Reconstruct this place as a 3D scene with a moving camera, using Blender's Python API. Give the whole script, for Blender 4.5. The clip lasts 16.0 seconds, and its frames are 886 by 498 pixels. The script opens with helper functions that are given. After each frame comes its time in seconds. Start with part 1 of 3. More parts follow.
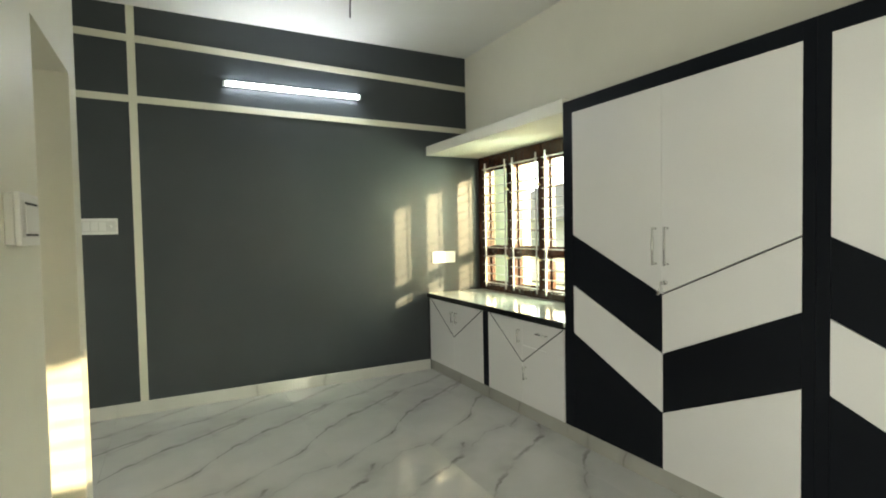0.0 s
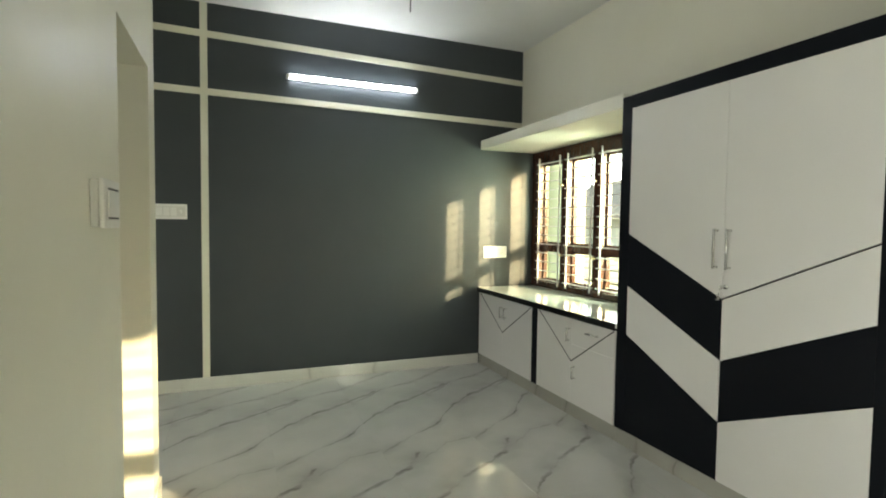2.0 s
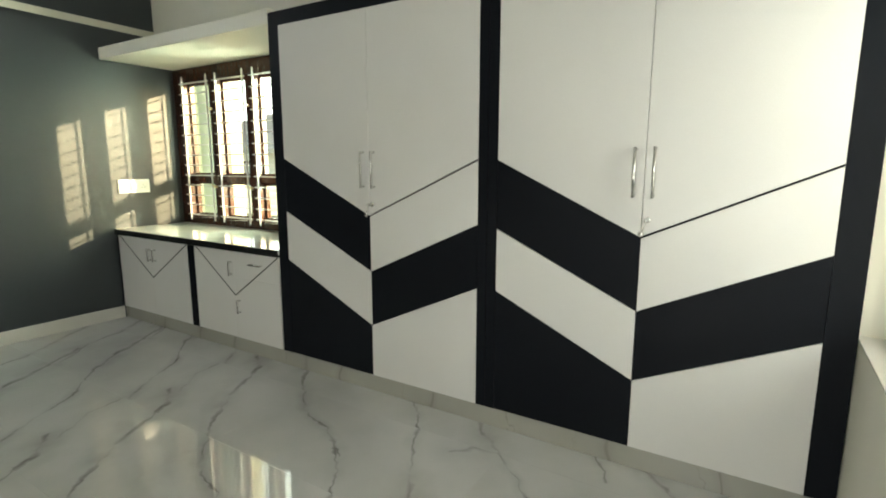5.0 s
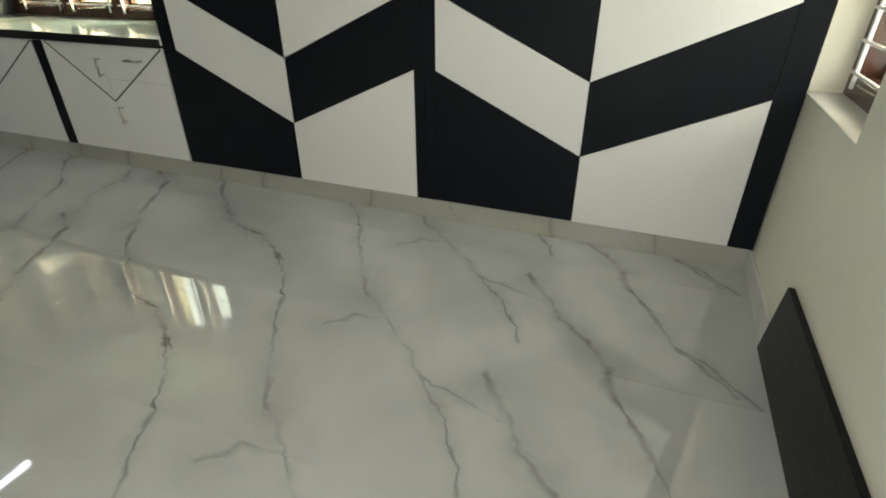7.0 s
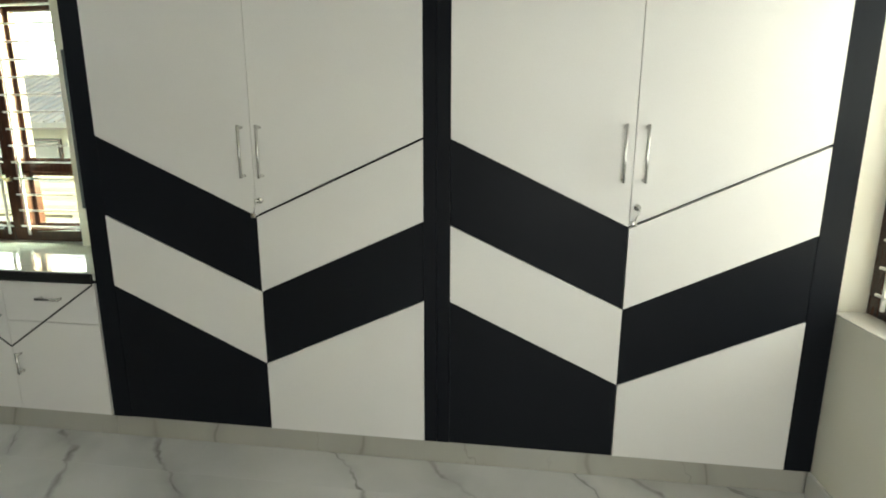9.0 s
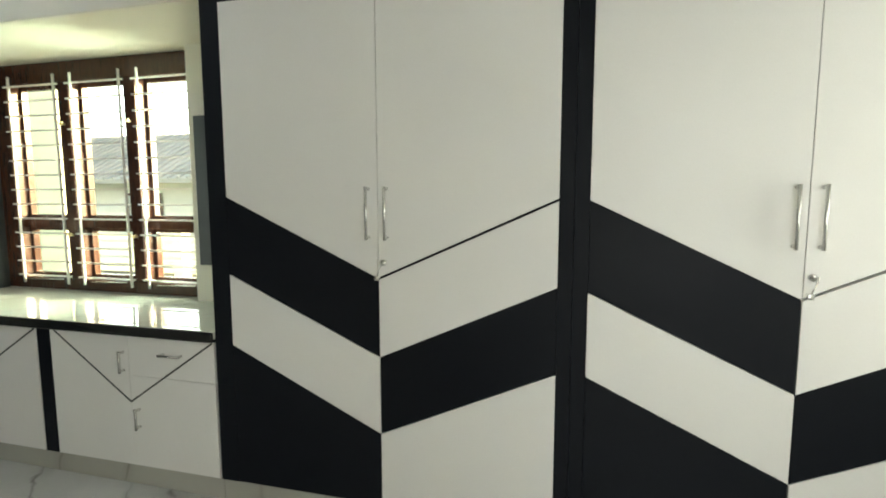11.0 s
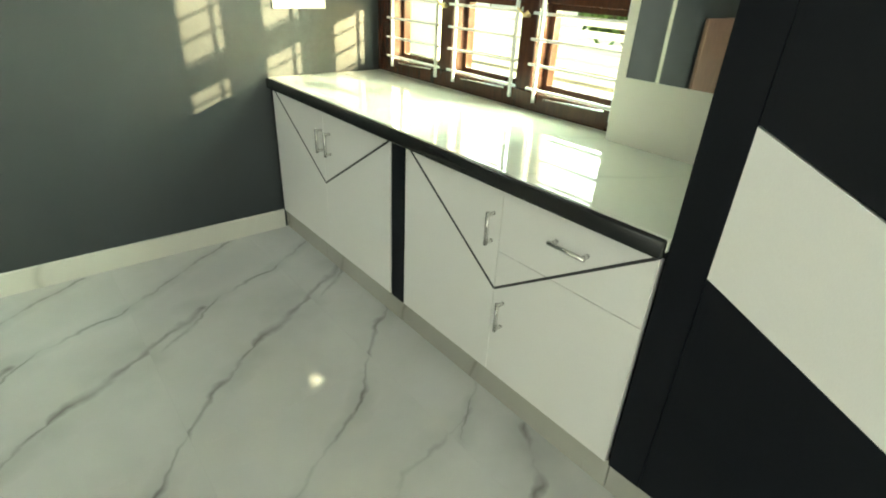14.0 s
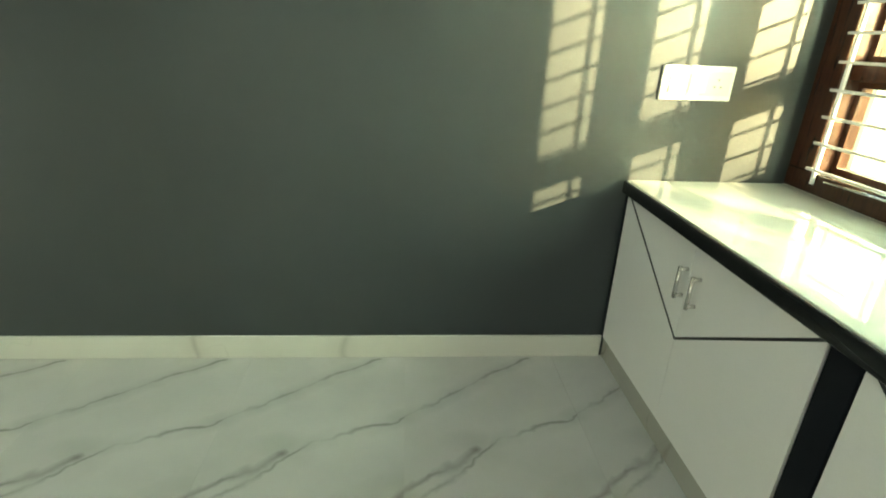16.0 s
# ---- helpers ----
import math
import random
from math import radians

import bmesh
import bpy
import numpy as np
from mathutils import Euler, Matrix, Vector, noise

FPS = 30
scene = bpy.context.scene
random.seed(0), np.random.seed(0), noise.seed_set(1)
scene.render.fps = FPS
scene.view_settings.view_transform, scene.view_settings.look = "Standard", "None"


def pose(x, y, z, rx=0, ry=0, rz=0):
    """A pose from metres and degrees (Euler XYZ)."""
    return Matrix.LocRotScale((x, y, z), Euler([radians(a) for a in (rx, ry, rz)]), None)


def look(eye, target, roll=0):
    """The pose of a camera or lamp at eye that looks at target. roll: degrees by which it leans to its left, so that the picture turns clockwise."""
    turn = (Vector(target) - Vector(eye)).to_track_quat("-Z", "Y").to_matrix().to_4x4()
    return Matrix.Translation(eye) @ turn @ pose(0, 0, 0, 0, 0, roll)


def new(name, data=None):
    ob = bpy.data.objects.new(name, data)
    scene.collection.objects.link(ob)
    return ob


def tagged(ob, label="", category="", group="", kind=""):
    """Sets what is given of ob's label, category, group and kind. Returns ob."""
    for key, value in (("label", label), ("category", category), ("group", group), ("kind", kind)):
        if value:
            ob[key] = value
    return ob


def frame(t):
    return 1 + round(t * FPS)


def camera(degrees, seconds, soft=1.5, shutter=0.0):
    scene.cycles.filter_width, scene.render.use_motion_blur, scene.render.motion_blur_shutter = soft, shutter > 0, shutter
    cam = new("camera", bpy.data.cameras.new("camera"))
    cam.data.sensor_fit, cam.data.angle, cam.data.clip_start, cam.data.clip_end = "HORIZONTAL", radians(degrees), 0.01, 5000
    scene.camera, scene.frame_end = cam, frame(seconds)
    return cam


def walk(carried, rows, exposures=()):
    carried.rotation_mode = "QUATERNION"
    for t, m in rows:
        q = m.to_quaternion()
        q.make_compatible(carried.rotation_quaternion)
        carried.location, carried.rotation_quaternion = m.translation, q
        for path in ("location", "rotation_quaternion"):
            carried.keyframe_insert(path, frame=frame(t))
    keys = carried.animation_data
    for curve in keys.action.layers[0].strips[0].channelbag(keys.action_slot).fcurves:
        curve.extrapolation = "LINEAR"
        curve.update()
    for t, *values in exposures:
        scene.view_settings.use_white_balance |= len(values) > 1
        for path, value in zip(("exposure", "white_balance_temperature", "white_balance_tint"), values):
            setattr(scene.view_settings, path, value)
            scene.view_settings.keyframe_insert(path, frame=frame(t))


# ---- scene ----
cam = camera(81.5, 16.0, soft=1.9)
PATH = [
    (0, (-2.188, -4.491, 1.345), (-1.26, -2.72, 1.275), -1.1),
    (0.5, (-2.196, -4.501, 1.353), (-1.433, -2.653, 1.311), -1.0),
    (1, (-2.2, -4.513, 1.354), (-1.566, -2.617, 1.309), -0.8),
    (1.5, (-2.194, -4.515, 1.342), (-1.589, -2.61, 1.276), -0.3),
    (2, (-2.192, -4.503, 1.348), (-1.446, -2.65, 1.254), 0.7),
    (2.5, (-2.166, -4.497, 1.34), (-1.231, -2.732, 1.24), 1.2),
    (3, (-2.138, -4.489, 1.331), (-1.006, -2.845, 1.205), 1.1),
    (3.5, (-2.135, -4.484, 1.306), (-0.804, -2.999, 1.157), 1.2),
    (5.8, (-2.099, -4.503, 1.25), (-0.364, -3.661, 0.72), 0.5),
    (6, (-2.091, -4.497, 1.206), (-0.384, -3.674, 0.566), 0.6),
    (6.5, (-2.07, -4.462, 1.145), (-0.443, -3.709, 0.259), 0.5),
    (7, (-2.073, -4.292, 1.12), (-0.458, -3.666, 0.121), -0.2),
    (7.5, (-2.052, -4.104, 1.139), (-0.357, -3.623, 0.192), -0.4),
    (8, (-1.907, -3.949, 1.182), (-0.107, -3.528, 0.42), -0.3),
    (8.5, (-1.844, -3.827, 1.229), (0.051, -3.51, 0.673), 0.4),
    (8.7, (-1.857, -3.763, 1.259), (0.07, -3.502, 0.792), 0.6),
    (10.8, (-1.8, -3.478, 1.328), (0.145, -3.035, 1.184), 0.1),
    (11, (-1.779, -3.427, 1.32), (0.143, -2.914, 1.105), -0.1),
    (11.5, (-1.534, -3.295, 1.282), (0.265, -2.524, 0.871), 0.5),
    (12, (-1.424, -3.079, 1.235), (0.237, -2.147, 0.624), 1.6),
    (12.5, (-1.334, -2.875, 1.198), (0.172, -1.81, 0.423), 2.5),
    (13, (-1.146, -2.732, 1.189), (0.152, -1.501, 0.296), 3.1),
    (13.5, (-1.001, -2.598, 1.168), (0.183, -1.286, 0.231), 3.5),
    (14, (-0.942, -2.372, 1.183), (0.21, -1.029, 0.251), 3.0),
    (14.5, (-0.876, -2.215, 1.183), (0.102, -0.724, 0.277), 1.3),
    (15, (-0.772, -2.102, 1.205), (-0.157, -0.422, 0.312), 0.3),
    (15.5, (-0.73, -2.005, 1.189), (-0.431, -0.204, 0.373), 0.9),
    (16, (-0.807, -1.762, 1.205), (-0.657, 0.079, 0.437), 2.4),
]
walk(cam, [(t, look(eye, target, roll)) for t, eye, target, roll in PATH], [
    (0.0, 1.92, 6600, 5), (0.6, 1.8, 6600, 5), (3.5, 1.86, 6500, 5), (6.0, 1.72, 6450, 6), (7.0, 1.72, 6450, 6), (8.5, 1.86, 6450, 6), (11.0, 2.0, 6400, 6), (11.5, 2.08, 6500, 4),
    (12.5, 2.40, 6550, -1), (13.5, 2.75, 6550, -4), (14.0, 2.58, 6600, -5), (14.5, 2.1, 6650, -7), (15.0, 2.0, 6700, -9), (16.0, 2.25, 6750, -10)])

# ---- world and light ----
SUN_DIR = Vector((-0.735, 1.0, -0.288)).normalized()      # the way the sunlight travels
world = bpy.data.worlds.new("world")
scene.world = world
world.use_nodes = True
wn = world.node_tree
sky = wn.nodes.new("ShaderNodeTexSky")
sky.sky_type = "NISHITA"
sky.sun_disc = False
sky.sun_elevation = radians(13)
sky.sun_rotation = math.atan2(0.75, -1.0)
sky.air_density, sky.dust_density = 1.0, 6.0
wn.nodes["Background"].inputs["Strength"].default_value = 0.15
wn.links.new(sky.outputs["Color"], wn.nodes["Background"].inputs["Color"])
sun_data = bpy.data.lights.new("sun", "SUN")
sun_data.energy, sun_data.angle, sun_data.color = 3.7, radians(0.7), (1.0, 0.77, 0.44)
sun = new("sun", sun_data)
sun.rotation_euler = SUN_DIR.to_track_quat("-Z", "Y").to_euler()


def area_lamp(name, place, towards, sx, sy, watts, colour):
    d = bpy.data.lights.new(name, "AREA")
    d.shape, d.size, d.size_y, d.energy, d.color = "RECTANGLE", sx, sy, watts, colour
    ob = new(name, d)
    ob.matrix_world = look(place, towards)
    return ob


area_lamp("sky_light_south", (-0.28, -5.06, 1.40), (-0.28, -3.0, 1.3), 0.5, 1.3, 3.1, (1.0, 0.99, 0.92))
# added lamp outside, unseen: glow of the sky round the sun on the north wall
area_lamp("glow_fill_east", (1.0, -1.62, 1.50), (0.20, 0.0, 1.0), 0.6, 1.0, 20.0, (0.87, 1.0, 0.76))
# added fill lamp in an unseen west opening, brightens the wardrobes
area_lamp("doorway_fill", (-2.72, -4.15, 1.05), (0.0, -3.4, 1.0), 0.85, 2.0, 6.8, (1.0, 1.0, 0.95))
# added fill lamp before the closed lobby wall, evens out the wardrobe fronts
area_lamp("lobby_fill", (-3.80, -1.33, 1.05), (0.0, -1.8, 1.0), 0.5, 2.0, 2.2, (1.0, 1.0, 0.95))

# ---- materials ----


class Mat:
    """A node material with a few short helpers."""

    def __init__(self, name, rough=0.5, metal=0.0, colour=(0.5, 0.5, 0.5), spec=0.5):
        self.m = bpy.data.materials.new(name)
        self.m.use_nodes = True
        self.t = self.m.node_tree
        self.b = self.t.nodes["Principled BSDF"]
        self.b.inputs["Base Color"].default_value = (*colour, 1)
        self.b.inputs["Roughness"].default_value = rough
        self.b.inputs["Metallic"].default_value = metal
        self.b.inputs["Specular IOR Level"].default_value = spec
        tc = self.t.nodes.new("ShaderNodeTexCoord")
        geo = self.t.nodes.new("ShaderNodeNewGeometry")
        self.pos = geo.outputs["Position"]
        self.obj = tc.outputs["Object"]

    def node(self, kind, **ins):
        n = self.t.nodes.new(kind)
        for k, v in ins.items():
            s = n.inputs[k.replace("_", " ")]
            if hasattr(v, "is_output"):
                self.t.links.new(v, s)
            else:
                s.default_value = v
        return n

    def noise(self, vec, scale, detail=3.0, rough=0.5, distortion=0.0):
        n = self.node("ShaderNodeTexNoise", Vector=vec, Scale=scale, Detail=detail, Roughness=rough, Distortion=distortion)
        return n.outputs["Fac"]

    def mapped(self, vec, scale=(1, 1, 1), rot=(0, 0, 0), loc=(0, 0, 0)):
        n = self.node("ShaderNodeMapping", Vector=vec, Scale=scale, Rotation=[radians(a) for a in rot], Location=loc)
        return n.outputs["Vector"]

    def ramp(self, fac, stops):
        n = self.t.nodes.new("ShaderNodeValToRGB")
        el = n.color_ramp.elements
        while len(el) < len(stops):
            el.new(0.5)
        for e, (p, c) in zip(el, stops):
            e.position = p
            e.color = (*c, 1) if len(c) == 3 else c
        self.t.links.new(fac, n.inputs["Fac"])
        return n.outputs["Color"]

    def maths(self, op, a, b=0.0):
        n = self.t.nodes.new("ShaderNodeMath")
        n.operation = op
        for s, v in zip(n.inputs, (a, b)):
            if hasattr(v, "is_output"):
                self.t.links.new(v, s)
            else:
                s.default_value = v
        return n.outputs[0]

    def mix(self, fac, a, b, mode="MIX"):
        n = self.t.nodes.new("ShaderNodeMixRGB")
        n.blend_type = mode
        for s, v in zip(n.inputs, (fac, a, b)):
            if hasattr(v, "is_output"):
                self.t.links.new(v, s)
            else:
                s.default_value = v if isinstance(v, float) else (*v, 1)
        return n.outputs[0]

    def colour(self, out):
        self.t.links.new(out, self.b.inputs["Base Color"])
        return self

    def roughness(self, out):
        self.t.links.new(out, self.b.inputs["Roughness"])
        return self

    def bump(self, height, strength=0.2, dist=0.002):
        n = self.node("ShaderNodeBump", Height=height, Strength=strength, Distance=dist)
        self.t.links.new(n.outputs["Normal"], self.b.inputs["Normal"])
        return self


def grey(v):
    return (v, v, v)


def painted(name, a, b, rough, grain=0.15):
    """Rolled wall paint: fine roller stipple and faint cloudy unevenness."""
    m = Mat(name, rough)
    cloud = m.noise(m.pos, 1.3, 4.0, 0.55)
    fine = m.noise(m.pos, 220.0, 2.0)
    m.colour(m.ramp(cloud, [(0.3, a), (0.7, b)]))
    m.bump(m.maths("ADD", m.maths("MULTIPLY", fine, 0.4), m.noise(m.pos, 9.0, 3.0)), grain, 0.0015)
    m.roughness(m.ramp(m.noise(m.pos, 3.0), [(0.3, grey(rough - 0.05)), (0.7, grey(rough + 0.07))]))
    return m.m


def laminate(name, a, b, rough, spec=0.5):
    """Board laminate with a fine woven grain."""
    m = Mat(name, rough, spec=spec)
    weave = m.noise(m.mapped(m.pos, (1, 90, 18)), 6.0, 3.0)
    m.colour(m.mix(0.5, m.ramp(weave, [(0.3, a), (0.7, b)]), m.ramp(m.noise(m.pos, 2.0, 4.0), [(0.3, a), (0.7, b)])))
    m.bump(m.noise(m.pos, 500.0, 1.0), 0.08, 0.0006)
    m.roughness(m.ramp(m.noise(m.pos, 5.0), [(0.3, grey(rough - 0.04)), (0.7, grey(rough + 0.06))]))
    return m.m


def marble(name, base, base2, vein, rough, turn, strength, offset=(0, 0, 0), width=1.0):
    """Polished marble-look tile: a few broken grey veins along one slant."""
    m = Mat(name, rough, spec=0.8)
    p = m.mapped(m.pos, (1, 1, 1), (0, 0, turn), offset)
    p = m.mapped(p, (0.75, 1.5, 1.0))
    sep = m.node("ShaderNodeSeparateXYZ", Vector=p).outputs
    bend = m.maths("MULTIPLY", m.maths("SUBTRACT", m.noise(p, 1.0, 3.5, 0.45), 0.5), 2.1)
    lane = m.maths("ADD", m.maths("MULTIPLY", sep[1], 1.55), bend)
    ridge = m.maths("ABSOLUTE", m.maths("SUBTRACT", m.maths("FRACT", lane), 0.5))
    thick = m.maths("ADD", m.maths("MULTIPLY", m.noise(p, 3.3, 2.0), 0.105 * width), -0.014)
    core = m.node("ShaderNodeMapRange", Value=ridge, From_Min=0.0, From_Max=thick, To_Min=1.0, To_Max=0.0).outputs[0]
    bend2 = m.maths("MULTIPLY", m.maths("SUBTRACT", m.noise(m.mapped(p, loc=(3.1, 4.2, 0)), 1.5, 5.0, 0.55), 0.5), 1.9)
    lane2 = m.maths("ADD", m.maths("ADD", m.maths("MULTIPLY", sep[1], 1.3), m.maths("MULTIPLY", sep[0], 0.9)), bend2)
    ridge2 = m.maths("ABSOLUTE", m.maths("SUBTRACT", m.maths("FRACT", lane2), 0.5))
    core2 = m.node("ShaderNodeMapRange", Value=ridge2, From_Min=0.0, From_Max=0.013 * width, To_Min=0.6, To_Max=0.0).outputs[0]
    halo = m.node("ShaderNodeMapRange", Value=ridge, From_Min=0.0, From_Max=0.13, To_Min=0.32, To_Max=0.0).outputs[0]
    gate = m.node("ShaderNodeMapRange", Value=m.noise(p, 1.5, 2.0), From_Min=0.36, From_Max=0.56, To_Min=0.0, To_Max=1.0).outputs[0]
    gate2 = m.node("ShaderNodeMapRange", Value=m.noise(m.mapped(p, loc=(7, 2, 0)), 1.7, 2.0), From_Min=0.45, From_Max=0.62, To_Min=0.0, To_Max=1.0).outputs[0]
    allv = m.maths("MAXIMUM", m.maths("MULTIPLY", m.maths("MAXIMUM", core, halo), gate), m.maths("MULTIPLY", core2, gate2))
    cloud = m.ramp(m.noise(p, 0.9, 5.0), [(0.3, base), (0.7, base2)])
    m.colour(m.mix(m.maths("MULTIPLY", allv, strength), cloud, vein))
    m.roughness(m.ramp(m.noise(m.pos, 1.7, 4.0), [(0.3, grey(rough)), (0.7, grey(rough + 0.05))]))
    m.bump(m.noise(m.pos, 2.2, 2.0), 0.006, 0.002)
    return m.m


TILE_W, TILE_L, TILE_X0 = 0.60, 1.20, -0.20     # floor tile width and length, and one of its joints
VEINS = []


def vein(width, depth, *points):
    """One printed vein, point to point over the floor; the print returns on every tile across."""
    for (xa, ya), (xb, yb) in zip(points, points[1:]):
        k = math.floor(((xa + xb) / 2 - TILE_X0) / TILE_W) * TILE_W + TILE_X0
        ua, ub = xa - k, xb - k
        VEINS.append((ua, ya, ub, yb, width, depth))
        if min(ua, ub) < 0.0:
            VEINS.append((ua + TILE_W, ya, ub + TILE_W, yb, width, depth))
        if max(ua, ub) > TILE_W:
            VEINS.append((ua - TILE_W, ya, ub - TILE_W, yb, width, depth))


vein(0.012, 1.0, (0.05, -2.93), (-0.14, -3.11), (-0.32, -3.20), (-0.54, -3.35))
vein(0.025, 1.0, (-0.54, -3.35), (-0.63, -3.41), (-0.79, -3.58))
vein(0.010, 0.9, (-0.79, -3.58), (-0.99, -3.79), (-1.22, -3.98), (-1.35, -4.04))
vein(0.026, 0.55, (-0.79, -3.57), (-0.82, -3.46), (-0.89, -3.39))
vein(0.009, 0.9, (-1.01, -3.81), (-1.06, -3.97), (-1.10, -4.11), (-1.17, -4.19))
vein(0.028, 1.0, (-0.33, -3.99), (-0.66, -4.23), (-0.74, -4.30), (-0.90, -4.37), (-1.07, -4.48))
vein(0.011, 0.9, (-1.07, -4.48), (-1.19, -4.52), (-1.26, -4.62), (-1.40, -4.77))
vein(0.014, 0.8, (0.00, -4.52), (-0.17, -4.71))
vein(0.010, 0.95, (-0.01, -2.17), (-0.36, -2.52), (-0.49, -2.87), (-0.59, -2.98))
vein(0.025, 0.95, (0.00, -1.70), (-0.12, -1.86), (-0.32, -1.96), (-0.58, -2.13))
vein(0.013, 0.9, (-0.58, -2.13), (-0.76, -2.32), (-0.93, -2.50))
vein(0.025, 0.9, (0.03, -0.52), (-0.24, -0.70), (-0.50, -0.86))
vein(0.013, 1.0, (-0.50, -0.86), (-0.70, -1.04), (-0.97, -1.33))
vein(0.010, 0.8, (-0.97, -1.33), (-1.17, -1.47), (-1.38, -1.62))
vein(0.015, 0.5, (-0.09, -1.57), (-0.38, -1.61), (-0.59, -1.77), (-0.73, -1.87))
vein(0.011, 0.8, (-0.30, -0.02), (-0.80, -0.36), (-1.09, -0.48), (-1.36, -0.70))


def printed_tile(name, base, base2, ink, rough):
    """Polished porcelain tile with a printed marble design, alike on every tile of a row."""
    m = Mat(name, rough, spec=0.75)
    sep = m.node("ShaderNodeSeparateXYZ", Vector=m.pos).outputs
    u = m.maths("MULTIPLY", m.maths("FRACT", m.maths("DIVIDE", m.maths("SUBTRACT", sep[0], TILE_X0), TILE_W)), TILE_W)
    flat = m.node("ShaderNodeCombineXYZ", X=u, Y=sep[1]).outputs[0]

    def vec(op, a, b=None):
        n = m.t.nodes.new("ShaderNodeVectorMath")
        n.operation = op
        for sock, v in zip(n.inputs, (a, b)):
            if hasattr(v, "is_output"):
                m.t.links.new(v, sock)
            elif v is not None:
                sock.default_value = v
        return n.outputs["Value" if op in ("LENGTH", "DOT_PRODUCT") else "Vector"]

    def sway(scale, size, detail):
        n = m.node("ShaderNodeTexNoise", Vector=flat, Scale=scale, Detail=detail)
        return vec("MULTIPLY", vec("SUBTRACT", n.outputs["Color"], (0.5, 0.5, 0.5)), (size, size, 0.0))

    p = vec("ADD", vec("ADD", flat, sway(6.0, 0.085, 2.0)), sway(24.0, 0.020, 2.0))
    swell = m.node("ShaderNodeMapRange", Value=m.noise(flat, 8.0, 3.0, 0.6), From_Min=0.32, From_Max=0.68, To_Min=0.30, To_Max=1.7).outputs[0]
    line = soft = None
    for xa, ya, xb, yb, width, depth in VEINS:
        dx, dy = xb - xa, yb - ya
        q = dx * dx + dy * dy
        rel = vec("SUBTRACT", p, (xa, ya, 0.0))
        h = m.maths("MULTIPLY", vec("DOT_PRODUCT", rel, (dx / q, dy / q, 0.0)), 1.0)
        h.node.use_clamp = True
        along = m.node("ShaderNodeCombineXYZ", X=m.maths("MULTIPLY", h, dx), Y=m.maths("MULTIPLY", h, dy)).outputs[0]
        d = vec("LENGTH", vec("SUBTRACT", rel, along))
        c = m.node("ShaderNodeMapRange", Value=m.maths("DIVIDE", d, swell), From_Min=0.0, From_Max=width, To_Min=depth, To_Max=0.0).outputs[0]
        g = m.node("ShaderNodeMapRange", Value=d, From_Min=0.0, From_Max=width * 4.5, To_Min=0.34 * depth, To_Max=0.0).outputs[0]
        line = c if line is None else m.maths("MAXIMUM", line, c)
        soft = g if soft is None else m.maths("MAXIMUM", soft, g)
    fade = m.node("ShaderNodeMapRange", Value=m.noise(m.mapped(flat, loc=(3, 7, 0)), 5.0, 3.0), From_Min=0.34, From_Max=0.62, To_Min=0.22, To_Max=1.0).outputs[0]
    veil = m.node("ShaderNodeMapRange", Value=m.noise(m.mapped(flat, loc=(9, 1, 0)), 3.0, 4.0), From_Min=0.40, From_Max=0.60, To_Min=0.1, To_Max=1.0).outputs[0]
    ink_fac = m.maths("MAXIMUM", m.maths("MULTIPLY", line, m.maths("MULTIPLY", fade, 0.90)), m.maths("MULTIPLY", soft, veil))
    cloud = m.ramp(m.noise(m.mapped(flat, (1, 1, 1), (0, 0, 35)), 2.4, 5.0), [(0.32, base), (0.68, base2)])
    m.colour(m.mix(ink_fac, cloud, ink))
    m.roughness(m.ramp(m.noise(m.pos, 1.7, 4.0), [(0.3, grey(rough)), (0.7, grey(rough + 0.04))]))
    m.bump(m.noise(m.pos, 3.5, 2.0), 0.012, 0.003)
    return m.m


def wood(name, a, b, rough):
    m = Mat(name, rough)
    g = m.noise(m.mapped(m.obj, (14, 14, 1.4)), 5.0, 4.0, 0.6, 0.6)
    m.colour(m.ramp(g, [(0.3, a), (0.7, b)]))
    m.bump(g, 0.12, 0.001)
    return m.m


CREAM = painted("cream_paint", (0.74, 0.72, 0.61), (0.79, 0.77, 0.66), 0.42)
WHITE_CEIL = painted("ceiling_paint", (0.76, 0.76, 0.72), (0.80, 0.80, 0.77), 0.7)
DARK = painted("charcoal_paint", (0.034, 0.041, 0.046), (0.041, 0.049, 0.054), 0.42, 0.10)
STRIP = painted("strip_paint", (0.66, 0.64, 0.52), (0.70, 0.68, 0.57), 0.5)
WHITE_LAM = laminate("white_laminate", (0.70, 0.687, 0.665), (0.76, 0.747, 0.725), 0.42)
BLACK_LAM = laminate("black_laminate", (0.0045, 0.0055, 0.008), (0.007, 0.0085, 0.012), 0.45, 0.12)
GROOVE = Mat("groove", 0.6, colour=(0.02, 0.02, 0.022)).m
FLOOR_TILE = printed_tile("floor_marble", (0.475, 0.475, 0.455), (0.545, 0.545, 0.525), (0.14, 0.135, 0.125), 0.012)
GROUT = painted("grout", (0.45, 0.45, 0.43), (0.52, 0.52, 0.50), 0.8)
SKIRT_TILE = marble("skirting_marble", (0.60, 0.59, 0.54), (0.67, 0.66, 0.61), (0.25, 0.24, 0.22), 0.03, -30, 0.45, (4.0, 2.0, 0.0))
# pale tile darkened: the shade under the cabinet fronts is in its colour
PLINTH_SHADED_TILE = marble("plinth_marble_shaded", (0.36, 0.35, 0.31), (0.44, 0.43, 0.38), (0.16, 0.15, 0.13), 0.14, -30, 0.6, (1.0, 5.0, 0.0))
